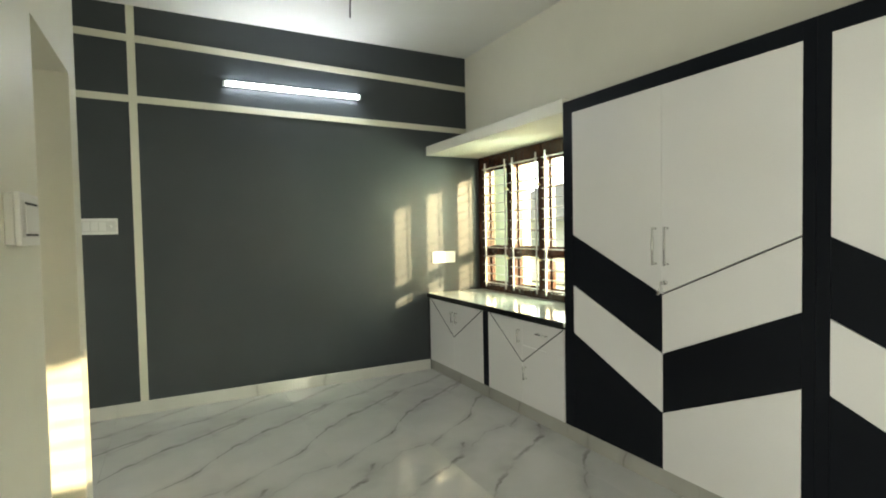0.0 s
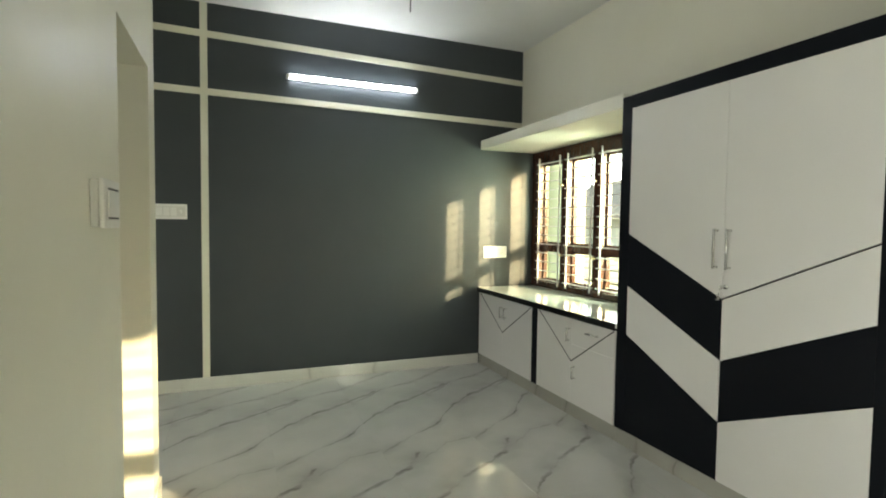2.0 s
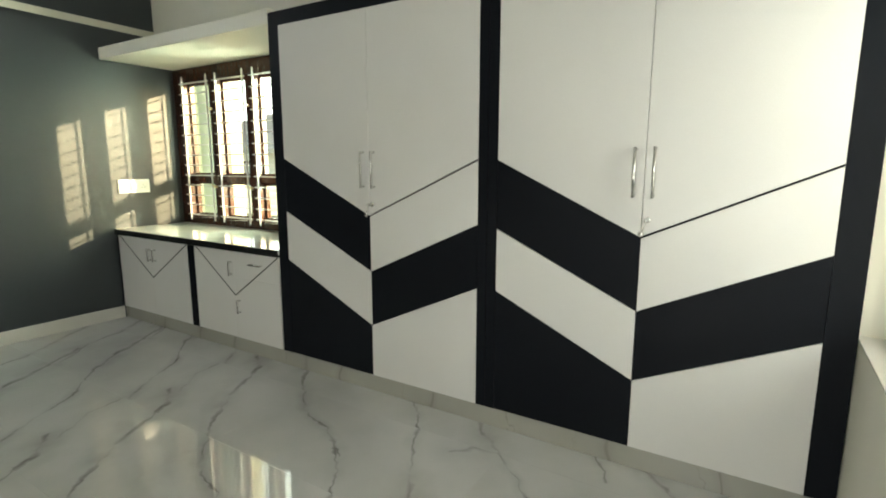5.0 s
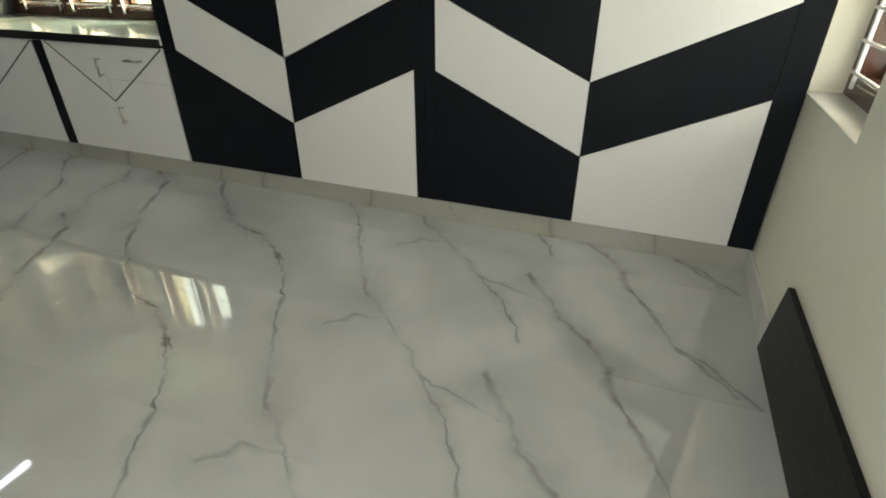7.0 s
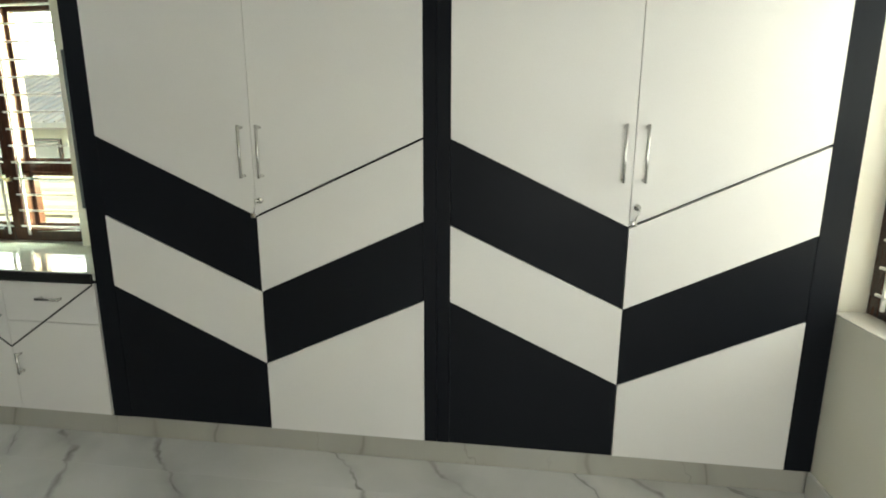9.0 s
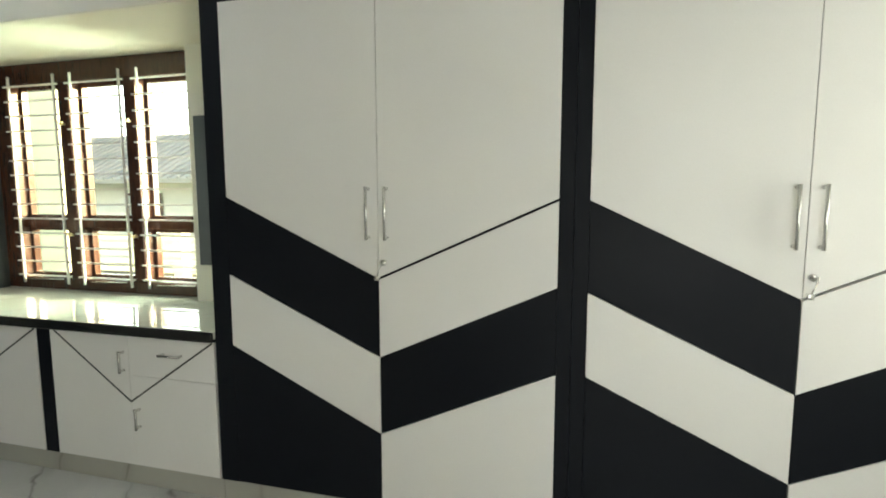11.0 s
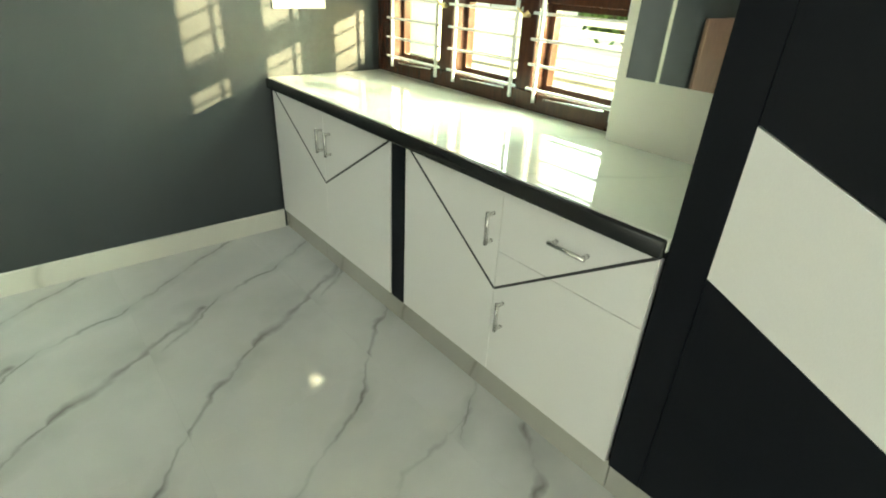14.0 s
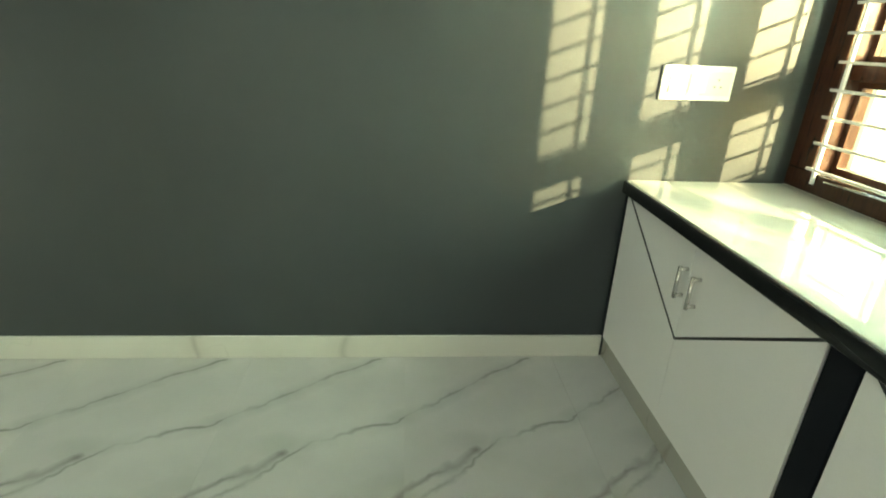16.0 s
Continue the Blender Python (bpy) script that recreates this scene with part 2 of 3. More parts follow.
COUNTER_TOP = marble("counter_marble", (0.60, 0.64, 0.56), (0.68, 0.71, 0.63), (0.40, 0.42, 0.37), 0.012, 20, 0.35, (1.0, 6.0, 0.0))
WINDOW_WOOD = wood("window_wood", (0.032, 0.012, 0.008), (0.070, 0.024, 0.012), 0.24)
LOBBY_WOOD = wood("lobby_wood", (0.17, 0.10, 0.075), (0.25, 0.15, 0.11), 0.4)
GRILL = Mat("grill_paint", 0.3, colour=(0.80, 0.79, 0.76)).m
CHROME = Mat("chrome", 0.22, 1.0, (0.72, 0.71, 0.69)).m
BRASS = Mat("brass", 0.30, 1.0, (0.80, 0.66, 0.38)).m
PLASTIC = Mat("white_plastic", 0.35, colour=(0.80, 0.79, 0.75)).m
PLASTIC_GREY = Mat("grey_plastic", 0.4, colour=(0.35, 0.35, 0.34)).m
MODULE = Mat("module_plastic", 0.4, colour=(0.68, 0.67, 0.63)).m
WIRE = Mat("wire", 0.5, colour=(0.12, 0.11, 0.10)).m
MIRROR = Mat("mirror", 0.02, 1.0, (0.86, 0.89, 0.88)).m
tube = Mat("tube_glow", 0.4, colour=(0.9, 0.9, 0.9))
tube.b.inputs["Emission Color"].default_value = (0.86, 0.90, 1.0, 1)
tube.b.inputs["Emission Strength"].default_value = 11.0
TUBE = tube.m
gl = Mat("window_glass", 0.0, colour=(0.95, 1.0, 0.96))
gl.b.inputs["Transmission Weight"].default_value = 1.0
gl.b.inputs["IOR"].default_value = 1.02
GLASS = gl.m
gr = Mat("granite", 0.3, spec=0.1)
gr.colour(gr.ramp(gr.noise(gr.pos, 60.0, 5.0, 0.7), [(0.45, (0.008, 0.008, 0.009)), (0.62, (0.02, 0.02, 0.021)), (0.72, (0.10, 0.10, 0.10))]))
GRANITE = gr.m
BLACK_STONE = Mat("black_stone", 0.18, spec=0.3, colour=(0.012, 0.013, 0.013)).m
HOUSE = painted("house_paint", (0.64, 0.67, 0.50), (0.70, 0.72, 0.56), 0.7)
HOUSE_WHITE = painted("house_white", (0.74, 0.74, 0.70), (0.80, 0.80, 0.77), 0.6)
ROOF = painted("roof_tile", (0.36, 0.36, 0.33), (0.44, 0.43, 0.40), 0.8)
soil = Mat("soil", 0.9)
soil.colour(soil.mix(0.5, soil.ramp(soil.noise(soil.pos, 0.6, 6.0), [(0.35, (0.10, 0.13, 0.05)), (0.65, (0.26, 0.22, 0.15))]),
                     soil.ramp(soil.noise(soil.pos, 25.0, 4.0), [(0.3, (0.10, 0.10, 0.05)), (0.7, (0.25, 0.22, 0.16))])))
soil.bump(soil.noise(soil.pos, 20.0, 5.0), 0.6, 0.02)
SOIL = soil.m
lf = Mat("leaf", 0.5)
lf.colour(lf.ramp(lf.t.nodes.new("ShaderNodeNewGeometry").outputs["Random Per Island"], [(0.0, (0.04, 0.10, 0.02)), (1.0, (0.12, 0.19, 0.04))]))
LEAF = lf.m
BARK = wood("bark", (0.10, 0.07, 0.05), (0.20, 0.15, 0.11), 0.9)

# ---- mesh helpers ----


def finish(name, bm, mat, parent=None, label="", smooth=False):
    bmesh.ops.recalc_face_normals(bm, faces=bm.faces)
    me = bpy.data.meshes.new(name)
    bm.to_mesh(me)
    bm.free()
    if smooth:
        me.shade_smooth()
    me.materials.append(mat)
    ob = new(name, me)
    if parent:
        ob.parent = parent
    if label:
        ob["label"] = label
    return ob


def part(name, bm, mat, parent, label="", smooth=False):
    return finish(name, bm, mat, parent, label, smooth)


def structure(name, bm, mat, label, category):
    return tagged(finish(name, bm, mat), label, category, kind="structure")


def empty(name, label, category, group="", place=(0, 0, 0)):
    ob = new(name)
    ob.empty_display_size = 0.1
    ob.location = place
    return tagged(ob, label, category, group)


def add_box(bm, lo, hi, bevel=0.0, seg=1):
    lo, hi = [min(a, b) for a, b in zip(lo, hi)], [max(a, b) for a, b in zip(lo, hi)]
    vs = [bm.verts.new((x, y, z)) for x in (lo[0], hi[0]) for y in (lo[1], hi[1]) for z in (lo[2], hi[2])]
    fs = [bm.faces.new([vs[i] for i in q]) for q in ((0, 1, 3, 2), (4, 6, 7, 5), (0, 4, 5, 1), (2, 3, 7, 6), (0, 2, 6, 4), (1, 5, 7, 3))]
    if bevel:
        bmesh.ops.bevel(bm, geom=list({e for f in fs for e in f.edges}), offset=bevel, segments=seg, affect="EDGES", profile=0.5)
    return bm


def box(lo, hi, bevel=0.0, seg=1):
    return add_box(bmesh.new(), lo, hi, bevel, seg)


def boxes(*pairs, bevel=0.0):
    bm = bmesh.new()
    for lo, hi in pairs:
        add_box(bm, lo, hi, bevel)
    return bm


def add_prism(bm, poly, xf, xb, bevel=0.0):
    """A flat board: a polygon in y and z with its face at xf and its back at xb."""
    a = [bm.verts.new((xf, y, z)) for y, z in poly]
    b = [bm.verts.new((xb, y, z)) for y, z in poly]
    fs = [bm.faces.new(a), bm.faces.new(b[::-1])]
    n = len(poly)
    for i in range(n):
        fs.append(bm.faces.new((a[i], b[i], b[(i + 1) % n], a[(i + 1) % n])))
    if bevel:
        bmesh.ops.bevel(bm, geom=list(fs[0].edges), offset=bevel, segments=2, affect="EDGES", profile=0.5)
    return bm


def prism(poly, xf, xb, bevel=0.0):
    return add_prism(bmesh.new(), poly, xf, xb, bevel)


def add_rod(bm, a, b, r, sides=10, r2=None):
    a, b = Vector(a), Vector(b)
    d = b - a
    m = Matrix.Translation((a + b) / 2) @ d.to_track_quat("Z", "Y").to_matrix().to_4x4()
    bmesh.ops.create_cone(bm, cap_ends=True, segments=sides, radius1=r, radius2=r if r2 is None else r2, depth=d.length, matrix=m)
    return bm


def shrink(poly, d):
    """The polygon drawn in by d on every side."""
    n, area = len(poly), sum(p[0] * q[1] - q[0] * p[1] for p, q in zip(poly, poly[1:] + poly[:1]))
    s = 1 if area > 0 else -1
    out = []
    for i in range(n):
        p, c, q = (Vector(poly[k % n]) for k in (i - 1, i, i + 1))
        e, g = (c - p).normalized(), (q - c).normalized()
        ne, ng = Vector((-e.y, e.x)) * s, Vector((-g.y, g.x)) * s
        b = (ne + ng) / (1 + ne.dot(ng))
        out.append(tuple(c + b * d))
    return out


# ---- the shell of the room ----
XW, XE, YN, YS, ZC = -2.55, 0.45, 0.0, -4.80, 3.06      # west, east, north, south, ceiling
XL = 0.505                                              # the east wall below the window slab
floor = structure("floor", box((-4.0, -5.3, -0.15), (0.62, 0.25, -0.0025)), GROUT, "glossy white marble tile floor with grey veins", "floor")
structure("ceiling", box((-4.0, -5.1, ZC), (0.72, 0.25, ZC + 0.15)), WHITE_CEIL, "plain white painted ceiling", "ceiling")
structure("wall_north", box((-4.0, YN, 0.0), (0.72, 0.25, ZC)), DARK, "charcoal grey painted accent wall", "wall")
structure("wall_east", boxes(((XE, -5.1, 2.075), (0.72, 0.0, ZC)), ((XL, -1.455, -0.1), (0.72, 0.0, 0.700)), ((0.586, -1.455, 0.700), (0.72, 0.0, 0.748)), ((XL, -5.1, -0.1), (0.72, -1.455, 2.075))),
          CREAM, "cream painted wall with a window opening", "wall")
# south wall with its window opening beside the wardrobe
SX0, SX1, SZ0, SZ1 = -0.56, 0.03, 0.705, 2.10
structure("wall_south", boxes(((-4.0, -5.05, -0.1), (SX0, YS, ZC)), ((SX0, -5.05, -0.1), (SX1, YS, SZ0)), ((SX0, -5.05, SZ1), (SX1, YS, ZC)), ((SX1, -5.05, -0.1), (XE, YS, ZC))),
          CREAM, "cream painted wall with a window niche", "wall")
# west wall with a doorway into a side passage
DY0, DY1, DZ = -2.52, -1.87, 2.03
# the opening at y -4.60 to -3.70 is unseen, made for a fill lamp
structure("wall_west", boxes(((XW - 0.15, -3.70, 0.0), (XW, DY0, ZC)), ((XW - 0.15, -4.60, 2.1), (XW, -3.70, ZC)), ((XW - 0.15, YS, 0.0), (XW, -4.60, ZC)), ((XW - 0.15, DY0, DZ), (XW, DY1, ZC)), ((-3.85, DY1, 0.0), (XW, -1.70, ZC))),
          CREAM, "cream painted wall with a plain doorway", "wall")
structure("wall_passage", boxes(((-4.0, YS, 0.0), (-3.85, 0.0, ZC))), CREAM, "plain cream wall of the side passage", "wall")

# skirting: tile strips a hand high
def skirting(name, lo, hi):
    structure(name, box(lo, hi, 0.002), SKIRT_TILE, "glossy pale marble skirting tile", "skirting")


skirting("baseboard_north", (-3.85, -0.012, 0.0), (0.0, 0.0, 0.098))
skirting("baseboard_south", (-0.488, YS, 0.0), (0.0, YS + 0.012, 0.098))
skirting("baseboard_south_far", (XW, YS, 0.0), (-1.63, YS + 0.012, 0.098))
skirting("baseboard_west", (XW, -3.70, 0.0), (XW + 0.012, DY0, 0.098))
skirting("baseboard_corner", (XW, DY1, 0.0), (XW + 0.012, -1.70, 0.098))

# pale strips on the charcoal wall
structure("trim_vertical", box((-2.447, -0.006, 0.098), (-2.393, 0.0, ZC), 0.001), STRIP, "narrow cream vertical band on the dark wall", "wall trim")
for zz, slope, nm in ((2.790, -0.024, "trim_upper"), (2.357, -0.013, "trim_lower")):
    bm = boxes(((-3.85, -0.006, zz - 0.026), (-2.447, 0, zz + 0.026)), ((-2.393, -0.006, zz - 0.026), (XE, 0, zz + 0.026)))
    for v in bm.verts:
        v.co.z += slope * (v.co.x + 1.2)      # the bands run slightly out of level
    structure(nm, bm, STRIP, "narrow cream horizontal band on the dark wall", "wall trim")

# concrete slab over the window
structure("lintel_shelf", box((0.0, -1.966, 2.074), (XE - 0.0005, -0.0005, 2.160), 0.003), CREAM, "cream plastered concrete slab shelf over the window", "shelf")


# ---- windows ----
def grilled_window(name, label, y0, y1, z0, z1, lights, xi=0.545, fl=0.06, fr=0.06, head=0.09):
    """A dark wooden window with mullions, a transom, glazed sashes and a white bar grille; its inner face lies at xi."""
    xo = xi + 0.115
    w = tagged(new(name), label, "window", kind="structure")
    part("window_frame", boxes(((xi, y0, z0), (xo, y1, z0 + 0.07)), ((xi, y0, z1 - head), (xo, y1, z1)),
                               ((xi, y0, z0 + 0.07), (xo, y0 + fr, z1 - head)), ((xi, y1 - fl, z0 + 0.07), (xo, y1, z1 - head)), bevel=0.003), WINDOW_WOOD, w)
    span = y1 - y0 - fl - fr
    mw = 0.08
    lw = (span - mw * (lights - 1)) / lights
    za, zb = z0 + 0.07, z1 - head
    zt = za + (zb - za) * 0.288
    for i in range(lights):
        a = y0 + fr + i * (lw + mw)
        b = a + lw
        if i:
            part("mullion", box((xi, a - mw, za), (xo, a, zb), 0.004), WINDOW_WOOD, w)
            # window stay hooks on the mullion
            for hz in (za + 0.26, zb - 0.24):
                bm = bmesh.new()
                add_rod(bm, (xi - 0.002, a - mw * 0.5, hz), (xi - 0.030, a - mw * 0.45, hz), 0.007, 8)
                add_rod(bm, (xi - 0.028, a - mw * 0.45, hz), (xi - 0.036, a - 0.01, hz + 0.022), 0.004, 6)
                add_rod(bm, (xi - 0.028, a - mw * 0.45, hz), (xi - 0.020, a - mw * 0.62, hz + 0.012), 0.006, 6)
                part("window_catch", bm, BRASS, w, "small brass window catch", True)
        part("transom", box((xi + 0.03, a, zt - 0.028), (xo - 0.01, b, zt + 0.028), 0.003), WINDOW_WOOD, w)
        # glazed sash, set at the outer side
        for s0, s1 in ((za, zt - 0.028), (zt + 0.028, zb)):
            t = 0.020
            sash = part("sash", boxes(((xo - 0.045, a, s0), (xo - 0.008, b, s0 + t)), ((xo - 0.045, a, s1 - t), (xo - 0.008, b, s1)),
                                      ((xo - 0.045, a, s0 + t), (xo - 0.008, a + t, s1 - t)), ((xo - 0.045, b - t, s0 + t), (xo - 0.008, b, s1 - t))), WINDOW_WOOD, w)
            g = part("pane", box((xo - 0.028, a + t, s0 + t), (xo - 0.024, b - t, s1 - t)), GLASS, sash, "clear glass pane")
            g.visible_shadow = False
        # white grille in front of the light
        gx = xi - 0.010
        bm = bmesh.new()
        for yy in (a + 0.014, b - 0.030):
            add_box(bm, (gx - 0.006, yy - 0.006, za - 0.035), (gx + 0.006, yy + 0.006, zb + 0.045), 0.002)
        grille = part("grille", bm, GRILL, w, "white painted steel bar grille")
        n, bar_mesh = 14, None
        for k in range(n):
            zz = za + 0.012 + (zb - za - 0.024) * k / (n - 1)
            if bar_mesh is None:
                bar = part("bar", box((gx - 0.0045, a - 0.012, -0.0045), (gx + 0.0045, b + 0.012, 0.0045), 0.0012), GRILL, grille)
                bar_mesh = bar.data
            else:
                bar = new("bar", bar_mesh)
                bar.parent = grille
            bar.location.z = zz
        # stay rod lying on the bottom rail
        bm = bmesh.new()
        add_rod(bm, (xi - 0.006, a + 0.05, za - 0.006), (xi - 0.010, b - 0.08, za - 0.014), 0.004, 6)
        part("stay_rod", bm, CHROME, w, "thin metal window stay", True)
    return w


grilled_window("window_1", "dark brown wooden window of three lights with white bar grilles", -1.47, -0.001, 0.749, 2.0745, 3, 0.585, 0.112, 0.040, 0.1145)
south = grilled_window("window_2", "dark brown wooden window with a white bar grille in a deep niche", -0.59, 0.0, SZ0 + 0.002, SZ1, 1)
south.matrix_world = pose(0.03, -4.36, 0, 0, 0, -90)
skirting("sill", (SX0, -4.95, SZ0), (SX1 - 0.002, YS + 0.004, SZ0 + 0.006))


shut = tagged(new("window_3"), "closed dark brown wooden shutters in the lobby wall", "window", kind="structure")
part("window_frame", boxes(((-3.85, -0.95, 0.60), (-3.79, -0.03, 0.66)), ((-3.85, -0.95, 1.98), (-3.79, -0.03, 2.05)),
                           ((-3.85, -0.95, 0.66), (-3.79, -0.88, 1.98)), ((-3.85, -0.10, 0.66), (-3.79, -0.03, 1.98)), bevel=0.003), WINDOW_WOOD, shut)
for ya in (-0.878, -0.489):
    part("shutter", box((-3.845, ya, 0.662), (-3.815, ya + 0.385, 1.978), 0.004), WINDOW_WOOD, shut)


# ---- wardrobes ----
def bar_handle(parent, a, b, r=0.006, stand=0.028):
    """A chrome D handle from a to b, standing off the board towards the room."""
    a, b = Vector(a), Vector(b)
    off = Vector((-stand, 0, 0))
    bm = bmesh.new()
    add_rod(bm, a + off, b + off, r, 10)
    d = (b - a).normalized() * 0.008
    for p in (a + d, b - d):
        add_rod(bm, p, p + off, r, 10)
    return part("handle", bm, CHROME, parent, "chrome bar handle", True)


def wardrobe(y0, yl, yk, yr, y1, L, R, K, label):
    """A full-height wardrobe unit between y0 and y1 with slanted black and white boards that meet at yk."""
    w = empty("wardrobe", label, "wardrobe", "built-in wardrobes", (0.2, (y0 + y1) / 2, 0.1))
    inv = Matrix.Translation(w.location).inverted()

    def p(name, bm, mat, parent=w, lab="", smooth=False):
        ob = part(name, bm, mat, parent, lab, smooth)
        if parent is w:
            ob.matrix_parent_inverse = inv
        return ob
    zb, zt, top = 0.100, 2.055, 2.132
    p("carcass", box((0.02, y1, zb), (XE, y0, top - 0.005)), BLACK_LAM, lab="black laminate cabinet body")
    p("stile", box((-0.001, yl, zb), (0.02, y0, top), 0.0004), BLACK_LAM)
    p("stile", box((-0.001, y1, zb), (0.02, yr, top), 0.0004), BLACK_LAM)
    p("top_rail", box((-0.001, yr, zt), (0.02, yl, top), 0.0004), BLACK_LAM)
    g = 0.0012
    left = [[(yl, zt), (yk, zt), (yk, K[0]), (yl, L[0])], [(yl, L[0]), (yk, K[0]), (yk, K[1]), (yl, L[1])],
            [(yl, L[1]), (yk, K[1]), (yk, K[2]), (yl, L[2])], [(yl, L[2]), (yk, K[2]), (yk, zb), (yl, zb)]]
    right = [[(yk, zt), (yr, zt), (yr, R[0]), (yk, K[0])], [(yk, K[0]), (yr, R[0]), (yr, R[1]), (yk, K[1])],
             [(yk, K[1]), (yr, R[1]), (yr, R[2]), (yk, K[2])], [(yk, K[2]), (yr, R[2]), (yr, zb), (yk, zb)]]
    doors = []
    for polys, cols in ((left, "WKWK"), (right, "WWKW")):
        for i, (poly, c) in enumerate(zip(polys, cols)):
            if polys is right and i == 0:
                poly = [poly[0], poly[1], (poly[2][0], poly[2][1] + 0.004), (poly[3][0], poly[3][1] + 0.004)]
            if polys is right and i == 1:
                poly = [(poly[0][0], poly[0][1] - 0.003), (poly[1][0], poly[1][1] - 0.003), poly[2], poly[3]]
            nm = "upper_door" if i == 0 else "door_board"
            xf = -0.002 if c == "W" else 0.000
            ob = p(nm, prism(shrink(poly, g), xf, 0.0195, 0.0008), WHITE_LAM if c == "W" else BLACK_LAM,
                   lab="white laminate board" if c == "W" else "black laminate board")
            if i == 0:
                doors.append(ob)
    for ob, yy in zip(doors, (yk + 0.036, yk - 0.036)):
        bar_handle(ob, (-0.002, yy, 1.150), (-0.002, yy, 1.345))
    # lock with its key
    bm = bmesh.new()
    ly, lz = yk - 0.022, 1.064
    add_rod(bm, (-0.002, ly, lz), (-0.010, ly, lz), 0.011, 14)
    add_rod(bm, (-0.010, ly, lz), (-0.030, ly, lz), 0.004, 8)
    add_box(bm, (-0.050, ly - 0.002, lz - 0.010), (-0.030, ly + 0.002, lz + 0.010), 0.001)
    lock = part("lock", bm, CHROME, doors[1], "small chrome lock with a key", True)
    bm = bmesh.new()
    add_rod(bm, (-0.042, ly, lz - 0.008), (-0.040, ly + 0.014, lz - 0.05), 0.0025, 6)
    add_box(bm, (-0.044, ly + 0.006, lz - 0.062), (-0.038, ly + 0.024, lz - 0.044), 0.001)
    part("spare_key", bm, CHROME, lock, "hanging spare key", True)
    return w


wardrobe(-1.968, -2.052, -2.703, -3.358, -3.4065, (1.306, 0.993, 0.698), (1.298, 0.996, 0.690), (1.002, 0.698, 0.393), "black and white chevron laminate wardrobe beside the counter")
wardrobe(-3.4085, -3.457, -4.089, -4.705, -4.797, (1.296, 0.985, 0.691), (1.278, 0.980, 0.676), (0.992, 0.690, 0.394), "black and white chevron laminate wardrobe in the room corner")
structure("plinth_wardrobe", box((0.012, -4.797, 0.0), (XE, -1.968, 0.099), 0.002), PLINTH_SHADED_TILE, "marble tile plinth under the wardrobes", "plinth")
structure("plinth_counter", box((0.012, -1.966, 0.0), (XE, -0.0, 0.099), 0.002), PLINTH_SHADED_TILE, "marble tile plinth under the low cabinets", "plinth")


# ---- low cabinets and counter ----
def groove(parent, a, b, w=0.0038):
    a, b = Vector(a), Vector(b)
    d = (b - a).normalized()
    n = Vector((-d.y, d.x)) * w
    part("inlay_line", prism([tuple(a + n), tuple(b + n), tuple(b - n), tuple(a - n)], -0.0032, -0.0012), GROOVE, parent, "thin black inlay line")


def low_cabinet(y0, y1, yk, drawer, label):
    c = empty("low_cabinet", label, "cabinet", "low cabinets")
    zb, zt = 0.100, 0.700
    part("carcass", box((0.018, y1, zb), (XE - 0.01, y0, zt)), BLACK_LAM, c, "black cabinet body")
    ya, yb = y0 - 0.004, y1 + 0.004
    za = 0.520
    boards = [("door", [(ya, zt), (yk, zt), (yk, zb), (ya, zb)])]
    if drawer:
        boards += [("drawer_front", [(yk, zt), (yb, zt), (yb, za), (yk, za)]), ("door", [(yk, za), (yb, za), (yb, zb), (yk, zb)])]
    else:
        boards += [("door", [(yk, zt), (yb, zt), (yb, zb), (yk, zb)])]
    obs = [part(nm, prism(shrink(q, 0.0011), -0.002, 0.0175, 0.0008), WHITE_LAM, c) for nm, q in boards]
    apex = (yk, 0.398)
    yl, yr = y0 - 0.03, y1 + 0.012
    groove(obs[0], (yl, 0.698), apex)
    if drawer:
        f = (za - apex[1]) / (0.696 - apex[1])
        mid = (yk + (yr - yk) * f, za)
        groove(obs[2], apex, mid)
        groove(obs[1], mid, (yr, 0.696))
        bar_handle(obs[0], (-0.002, yk + 0.029, 0.533), (-0.002, yk + 0.029, 0.632), 0.006, 0.024)
        bar_handle(obs[1], (-0.002, yk - 0.180, 0.629), (-0.002, yk - 0.288, 0.629), 0.006, 0.024)
        bar_handle(obs[2], (-0.002, yk - 0.041, 0.279), (-0.002, yk - 0.041, 0.375), 0.006, 0.024)
    else:
        groove(obs[1], apex, (yr, 0.696))
        for ob, yy in zip(obs, (yk + 0.015, yk - 0.055)):
            bar_handle(ob, (-0.002, yy, 0.528), (-0.002, yy, 0.626), 0.006, 0.024)
    return c


low_cabinet(-0.018, -0.985, -0.500, False, "white low cabinet with a black V line and two doors")
low_cabinet(-1.062, -1.962, -1.511, True, "white low cabinet with a black V line and a drawer")
divider = empty("cabinet_frame", "black laminate uprights framing the low cabinets", "cabinet")
part("upright", box((-0.002, -1.060, 0.100), (XE - 0.01, -0.987, 0.700), 0.001), BLACK_LAM, divider)
part("upright", box((-0.001, -0.016, 0.100), (XE - 0.01, -0.002, 0.700), 0.001), BLACK_LAM, divider)
counter = empty("counter", "pale polished marble counter with a black rounded edge", "counter")
part("worktop", box((-0.006, -1.966, 0.716), (0.5845, -0.002, 0.748), 0.002), COUNTER_TOP, counter, "pale green-white polished marble top")
part("underside", box((0.0, -1.966, 0.701), (XE - 0.01, -0.002, 0.715)), BLACK_LAM, counter)
part("edge_band", box((-0.022, -1.966, 0.702), (-0.0065, -0.002, 0.747), 0.007, 3), BLACK_STONE, counter, "black rounded granite edge", True)

# mirror between window and wardrobe
mirror = empty("wall_mirror", "tall frameless mirror on the wall beside the window", "mirror")
